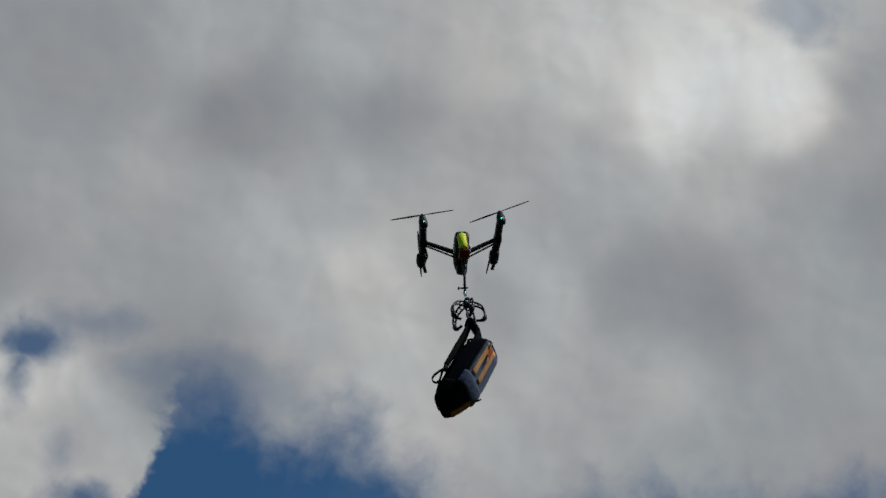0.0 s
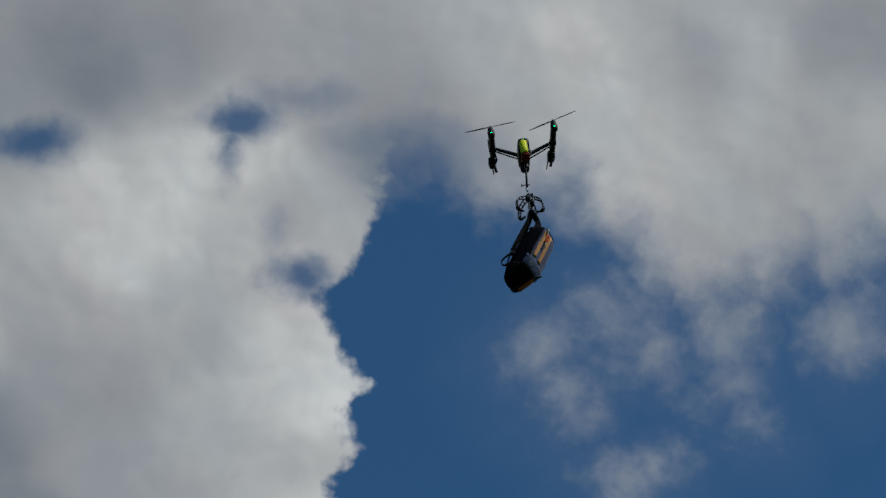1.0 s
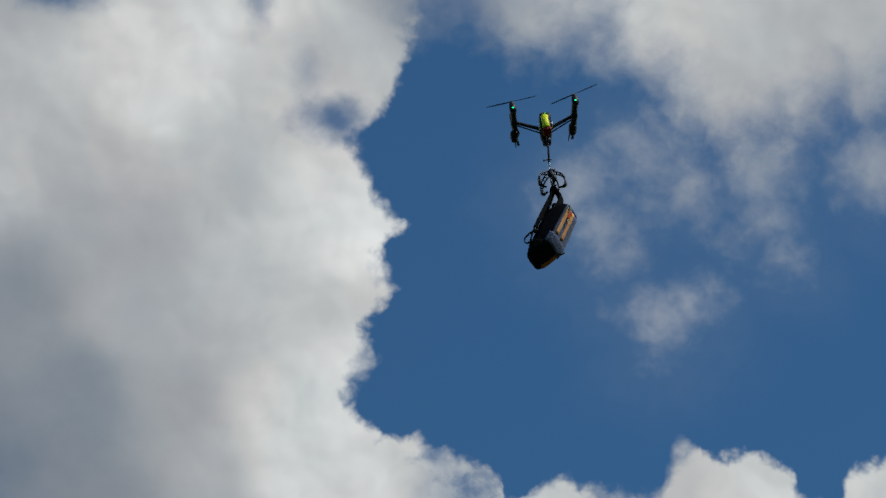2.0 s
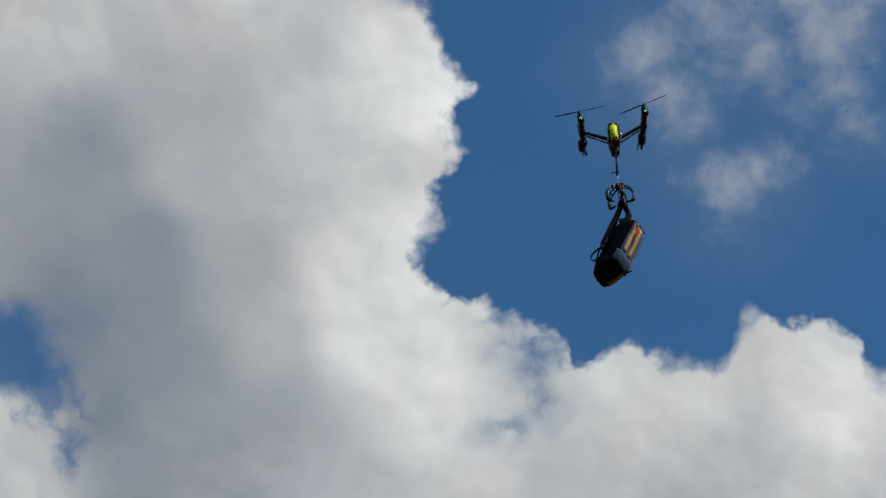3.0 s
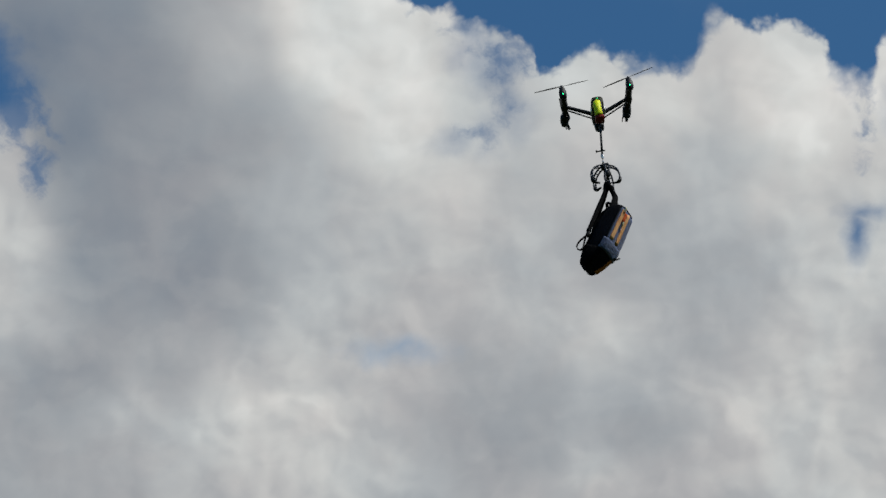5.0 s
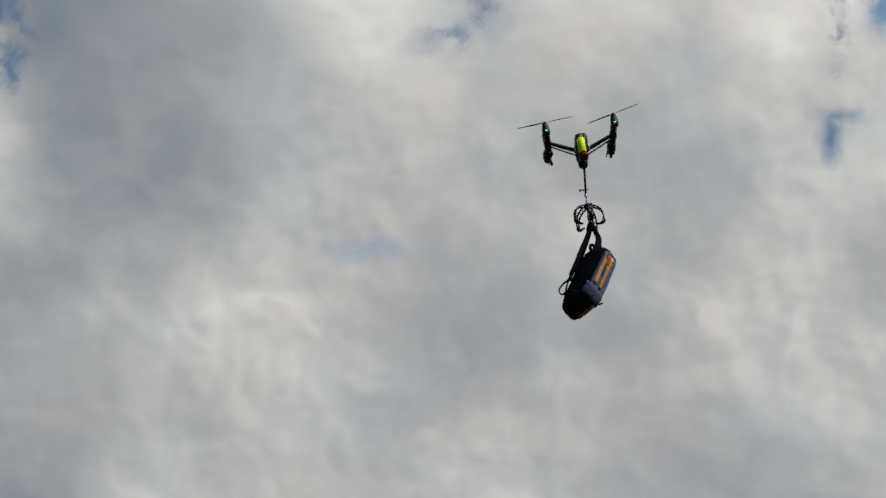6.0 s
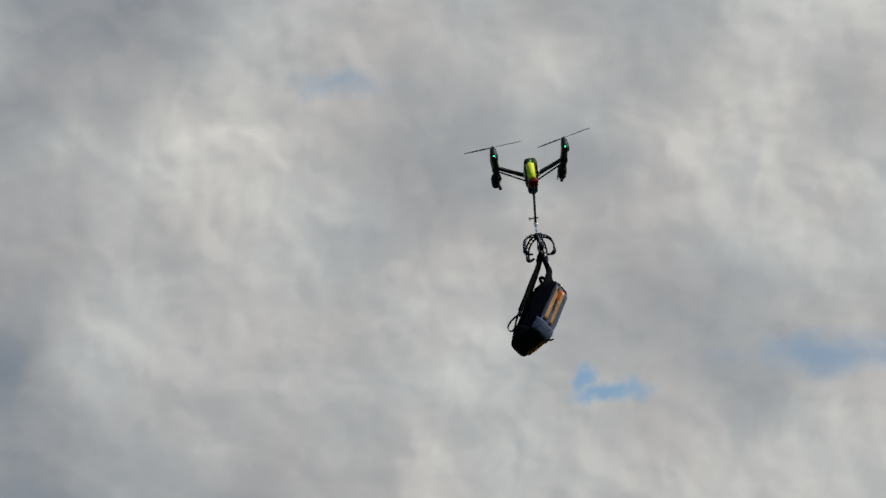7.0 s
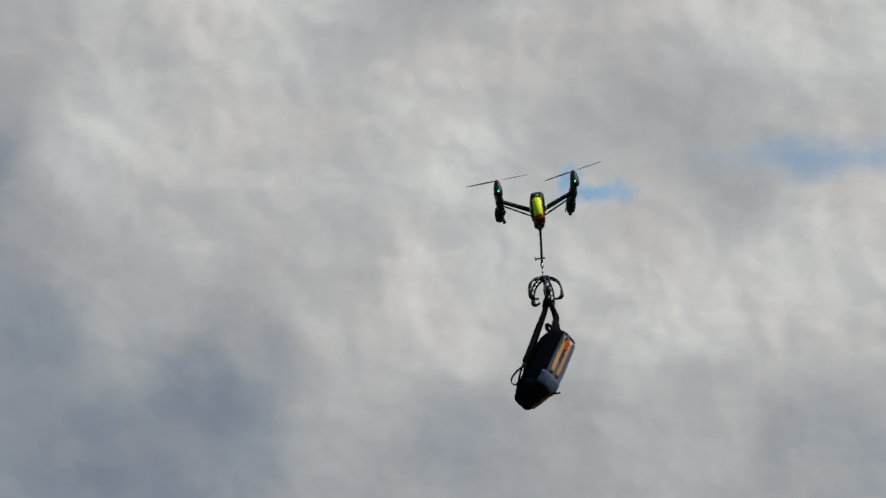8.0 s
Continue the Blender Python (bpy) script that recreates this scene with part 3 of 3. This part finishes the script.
            if y < 0:
                part("motor_light", turned(bmesh.new(), [(0.001, -0.004), (0.0036, -0.0025), (0.0036, 0.0025), (0.001, 0.004)], 12, (bx, y - 0.0225, z + 0.006)), M_LED, motor, "green position light")
            turn = {(-1, 1): -9, (1, 1): -24, (-1, -1): 84, (1, -1): 97}[(sx, spin)]
            propeller = part("propeller", turned(bmesh.new(), [(0.008, z + 0.073), (0.009, z + 0.078), (0.006, z + 0.084), (0.002, z + 0.085)], 16, (bx, y, 0)), M_BLADE, d)
            for side in (0, 180):
                rings = []
                for r, c, pitch in ((0.006, 0.006, 20), (0.03, 0.009, 16), (0.06, 0.011, 12), (0.10, 0.010, 9), (0.14, 0.008, 7), (0.162, 0.005, 5), (0.167, 0.002, 5)):
                    m = Matrix.Translation((bx, y, z + 0.079)) @ pose(0, 0, 0, 0, 0, turn + side) @ Matrix.Translation((r, 0, 0)) @ pose(0, 0, 0, pitch * spin)
                    rings.append([m @ Vector((0, px * c, pz * c)) for px, pz in ((-0.5, 0), (-0.2, 0.05), (0.25, 0.06), (0.5, 0), (0.2, -0.03), (-0.2, -0.03))])
                part("blade", loft(bmesh.new(), rings), M_BLADE, propeller)
    d.matrix_world = Matrix.Translation((0.012, 0, HEIGHT)) @ pose(0, 0, 0, 0, -2.5, 0)
    # drop rod with its cross bolt
    rod = part("rod", tube(bmesh.new(), [(-0.004, -0.06, -0.10), (-0.012, -0.056, -0.2), (-0.027, -0.05, -0.352)], [0.0075, 0.0065, 0.0065], 12), M_PLASTIC, d)
    part("cross_bolt", tube(bmesh.new(), [(-0.059, -0.05, -0.312), (-0.053, -0.05, -0.312), (-0.052, -0.05, -0.312), (-0.005, -0.05, -0.312)], [0.009, 0.009, 0.0042, 0.0042], 10), M_PLASTIC, rod)
    part("rod_eye", turned(bmesh.new(), [(0.003, -0.372), (0.0075, -0.366), (0.0075, -0.356), (0.0095, -0.353), (0.0095, -0.345), (0.006, -0.343)], 14, (-0.027, -0.05, 0)), M_STEEL, rod, "bright steel rod eye")
    return d


drone()


# ---- grapple claw ----
def claw():
    base = Vector((0, -0.05, -0.43))
    g = thing("grapple_claw", base + Vector((0, 0, HEIGHT)), "black metal grapple claw hanging from a short wire", "claw")
    part("wire", tube(bmesh.new(), [(0, 0, 0.06), (0.001, 0, 0.035), (0, 0, 0.01)], 0.0022, 8), M_STEEL, g, "thin steel wire")
    part("swivel", turned(bmesh.new(), [(0.002, 0.030), (0.006, 0.033), (0.006, 0.040), (0.002, 0.043)], 12), M_STEEL, g, "steel swivel")
    part("hub", turned(bmesh.new(), [(0.006, -0.022), (0.017, -0.018), (0.021, -0.006), (0.019, 0.004), (0.012, 0.010), (0.005, 0.013)], 18), M_CLAW, g)
    part("spindle", turned(bmesh.new(), [(0.003, -0.138), (0.0035, -0.105), (0.006, -0.095), (0.008, -0.075), (0.004, -0.05), (0.003, -0.02)], 12), M_CLAW, g)
    part("grip_pin", tube(bmesh.new(), [(0.004, -0.034, -0.128), (0.008, 0, -0.134), (0.004, 0.034, -0.128)], 0.005, 8), M_CLAW, g)
    for k in range(5):
        turn = pose(0, 0, 0, 0, 0, -8 + 72 * k)
        side = [Vector((0.016, 0, -0.002)), Vector((0.048, 0, -0.012)), Vector((0.076, 0, -0.036)), Vector((0.088, 0, -0.074)), Vector((0.086, 0, -0.108))]
        path = smooth_path(side, 18)
        bm = bmesh.new()
        for dy in (-0.014, 0.014):
            tube(bm, [turn @ (p + Vector((0, dy * (1 - 0.4 * i / 17), 0))) for i, p in enumerate(path)], 0.0052, 8)
        finger = part("finger", bm, M_CLAW, g)
        for i in (3, 6, 9, 12, 15):
            p = path[i]
            part("rung", tube(bmesh.new(), [turn @ (p + Vector((0, -0.012, 0))), turn @ (p + Vector((0, 0.012, 0)))], 0.0034, 6), M_CLAW, finger)
        tip = smooth_path([(0.092, 0, -0.098), (0.084, 0, -0.120), (0.066, 0, -0.130), (0.042, 0, -0.128)], 12)
        part("claw_tip", tube(bmesh.new(), [turn @ p for p in tip], [0.008 + 0.010 * math.sin(math.pi * min(i / 8, 1)) * (1 - i / 14) for i in range(12)], 10, 0.7), M_PLASTIC, finger)
    return g


claw()


# ---- backpack ----
LONG = 0.43


def backpack():
    b = thing("backpack", (0, 0, 0), "dark navy backpack with tan stripes, hanging tilted by its straps", "backpack")
    b.matrix_world = Matrix.Translation((-0.045, -0.05, HEIGHT - 0.960)) @ pose(0, 0, 0, 0, 0, -19) @ pose(0, 0, 0, 0, 31, 0)

    def size(h):
        """Half depth, half width and shift of depth at height h along the pack, 0 to 1."""
        e = max(0.0, 1 - abs(2 * h - 1) ** 14) ** 0.5
        taper = min(1.0, h / 0.42)
        fore = -0.022 + 0.086 * math.sin(taper * math.pi / 2) + 0.004 * math.sin(math.pi * h)
        back = -0.054 - 0.006 * math.sin(math.pi * h) + 0.045 * max(0.0, (h - 0.68) / 0.32) ** 2
        d = (fore - back) / 2 * (0.62 + 0.38 * e)
        w = (0.088 + 0.014 * math.sin(math.pi * h)) * (0.66 + 0.34 * e)
        return d, w, (fore + back) / 2

    def outer(h, a, off=0.0):
        d, w, s = size(h)
        c, q = math.cos(a), math.sin(a)
        r = 1 + 0.012 * noise.noise(Vector((3 * c, 3 * q, 9 * h)))
        return Vector((s + (d + off) * r * math.copysign(abs(c) ** 0.55, c), (w + off) * r * math.copysign(abs(q) ** 0.55, q), LONG * (h - 0.5)))

    def patch(h0, h1, a0, a1, thick, nh=10, na=10, wave=0.0):
        """A raised panel that follows the pack's surface."""
        bm = bmesh.new()
        grids = []
        for off in (-0.002, thick):
            grids.append([[bm.verts.new(outer(h0 + (h1 - h0) * i / nh, a0 + (a1 - a0) * j / na,
                                              off + (wave * noise.noise(Vector((i * 0.7, j * 0.7, 3.0))) if off > 0 and 0 < i < nh and 0 < j < na else 0)))
                           for j in range(na + 1)] for i in range(nh + 1)])
        lo, hi = grids
        for i in range(nh):
            for j in range(na):
                bm.faces.new((hi[i][j], hi[i][j + 1], hi[i + 1][j + 1], hi[i + 1][j]))
        for i in range(nh):
            bm.faces.new((lo[i][0], hi[i][0], hi[i + 1][0], lo[i + 1][0]))
            bm.faces.new((lo[i][na], lo[i + 1][na], hi[i + 1][na], hi[i][na]))
        for j in range(na):
            bm.faces.new((lo[0][j], lo[0][j + 1], hi[0][j + 1], hi[0][j]))
            bm.faces.new((lo[nh][j], hi[nh][j], hi[nh][j + 1], lo[nh][j + 1]))
        return bm

    n = 48
    rings = [[outer(h, k * math.tau / n) for k in range(n)] for h in (0.0, 0.012, 0.03, 0.06, 0.1, 0.16, 0.24, 0.34, 0.45, 0.56, 0.67, 0.77, 0.85, 0.91, 0.95, 0.98, 0.992, 1.0)]
    body = part("body", loft(bmesh.new(), rings), M_NAVY, b)
    rad = math.radians
    front = part("front_panel", patch(0.40, 0.95, rad(-50), rad(50), 0.010, 14, 16, 0.003), M_SLATE, b, "slate blue front panel")
    for a0, a1 in ((-37, -16.5), (-2.2, 1.0)):
        part("stripe", patch(0.46, 0.93, rad(a0), rad(a1), 0.0145, 12, 5), M_TAN, front, "tan vertical stripe")
    part("pocket", patch(0.28, 0.44, rad(-72), rad(62), 0.012, 8, 24, 0.005), M_SLATE, b, "slate blue lower pocket")
    part("lower_front", patch(0.05, 0.30, rad(12), rad(60), 0.005, 10, 16, 0.003), M_ORANGE, b, "burnt orange lower panel")
    part("base", patch(0.004, 0.275, rad(-185), rad(11), 0.007, 8, 24, 0.004), M_BLACK, b, "black base panel")
    # zip round the front panel
    zip_pts = [outer(h, rad(-54), 0.006) for h in (0.36, 0.5, 0.65, 0.8, 0.92)] + [outer(0.975, rad(a), 0.006) for a in (-40, -20, 0, 20, 40)]
    part("zip", tube(bmesh.new(), smooth_path(zip_pts, 36), 0.0035, 8), M_PLASTIC, b)
    for h, a in ((0.93, -26), (0.74, -8)):
        p = outer(h, rad(a), 0.02)
        part("zip_pull", box(bmesh.new(), p, (0.008, 0.013, 0.032), 0.003, pose(0, 0, 0, 14, 0, 0)), M_BRASS, b, "shiny brass zip pull")
    part("emblem", patch(0.78, 0.91, rad(-14), rad(-4), 0.0160, 6, 6), M_RUST, b, "rust-red emblem patch")
    pin = outer(0.30, rad(20), 0.012)
    part("side_tab", tube(bmesh.new(), [pin, pin + Vector((0.022, -0.004, 0.004)), pin + Vector((0.042, -0.012, 0.012))], [0.007, 0.005, 0.004], 8), M_PLASTIC, b)
    # straps: both run from the top through the claw's grip and down to the base
    inv = b.matrix_world.inverted()

    def at(x, y, z):
        return inv @ Vector((x, y - 0.05, HEIGHT + z))

    across = inv.to_3x3() @ Vector((0.25, 1, 0))
    for w in (-0.055, 0.055):
        tie = at(0.014, w * 0.2, -0.566)
        top = outer(0.93, math.radians(180), 0.004) + Vector((0.01, w, 0))
        foot = outer(0.10, math.radians(180), 0.004) + Vector((0, w * 1.2, 0))
        part("upper_strap", strap(bmesh.new(), [tie, at(0.034, w * 0.3, -0.62), at(0.044, w * 0.5, -0.68), top, outer(0.80, math.radians(180), 0.002) + Vector((0, w, 0))], 0.054, 0.020, across), M_BLACK, b)
        part("shoulder_strap", strap(bmesh.new(), [tie + Vector((-0.004, 0, -0.006)), at(-0.022, w * 0.3, -0.65), at(-0.064, w * 0.6, -0.745), at(-0.108, w * 1.1, -0.855), at(-0.146, w * 1.15, -0.935)], 0.032, 0.016, across), M_BLACK, b)
        part("webbing", strap(bmesh.new(), [at(-0.141, w * 1.15, -0.925), at(-0.170, w * 1.2, -0.99), foot], 0.022, 0.004, across), M_BLACK, b)
        part("buckle", box(bmesh.new(), at(-0.147, w * 1.17, -0.952), (0.014, 0.034, 0.026), 0.004), M_PLASTIC, b)
    part("strap_end", strap(bmesh.new(), [at(-0.148, -0.07, -0.955), at(-0.185, -0.075, -0.985), at(-0.214, -0.08, -1.020), at(-0.222, -0.08, -1.05), at(-0.204, -0.08, -1.066), at(-0.184, -0.08, -1.05)], 0.016, 0.004, across), M_BLACK, b)
    part("carry_handle", strap(bmesh.new(), [outer(0.97, math.radians(180), 0) + Vector((0.012, -0.03, 0)), at(0.0, -0.035, -0.72), at(-0.01, 0, -0.70), at(0.0, 0.035, -0.72), outer(0.97, math.radians(180), 0) + Vector((0.012, 0.03, 0))], 0.018, 0.006, inv.to_3x3() @ Vector((1, 0, 0.4))), M_BLACK, b)
    part("grip_loop", strap(bmesh.new(), [at(-0.014, 0, -0.606), at(0.000, 0, -0.560), at(0.018, 0, -0.556), at(0.036, 0, -0.60)], 0.040, 0.012, across), M_BLACK, b)
    part("back_pad", patch(0.10, 0.90, rad(140), rad(220), 0.012, 10, 10, 0.003), M_BLACK, b)
    return b


backpack()
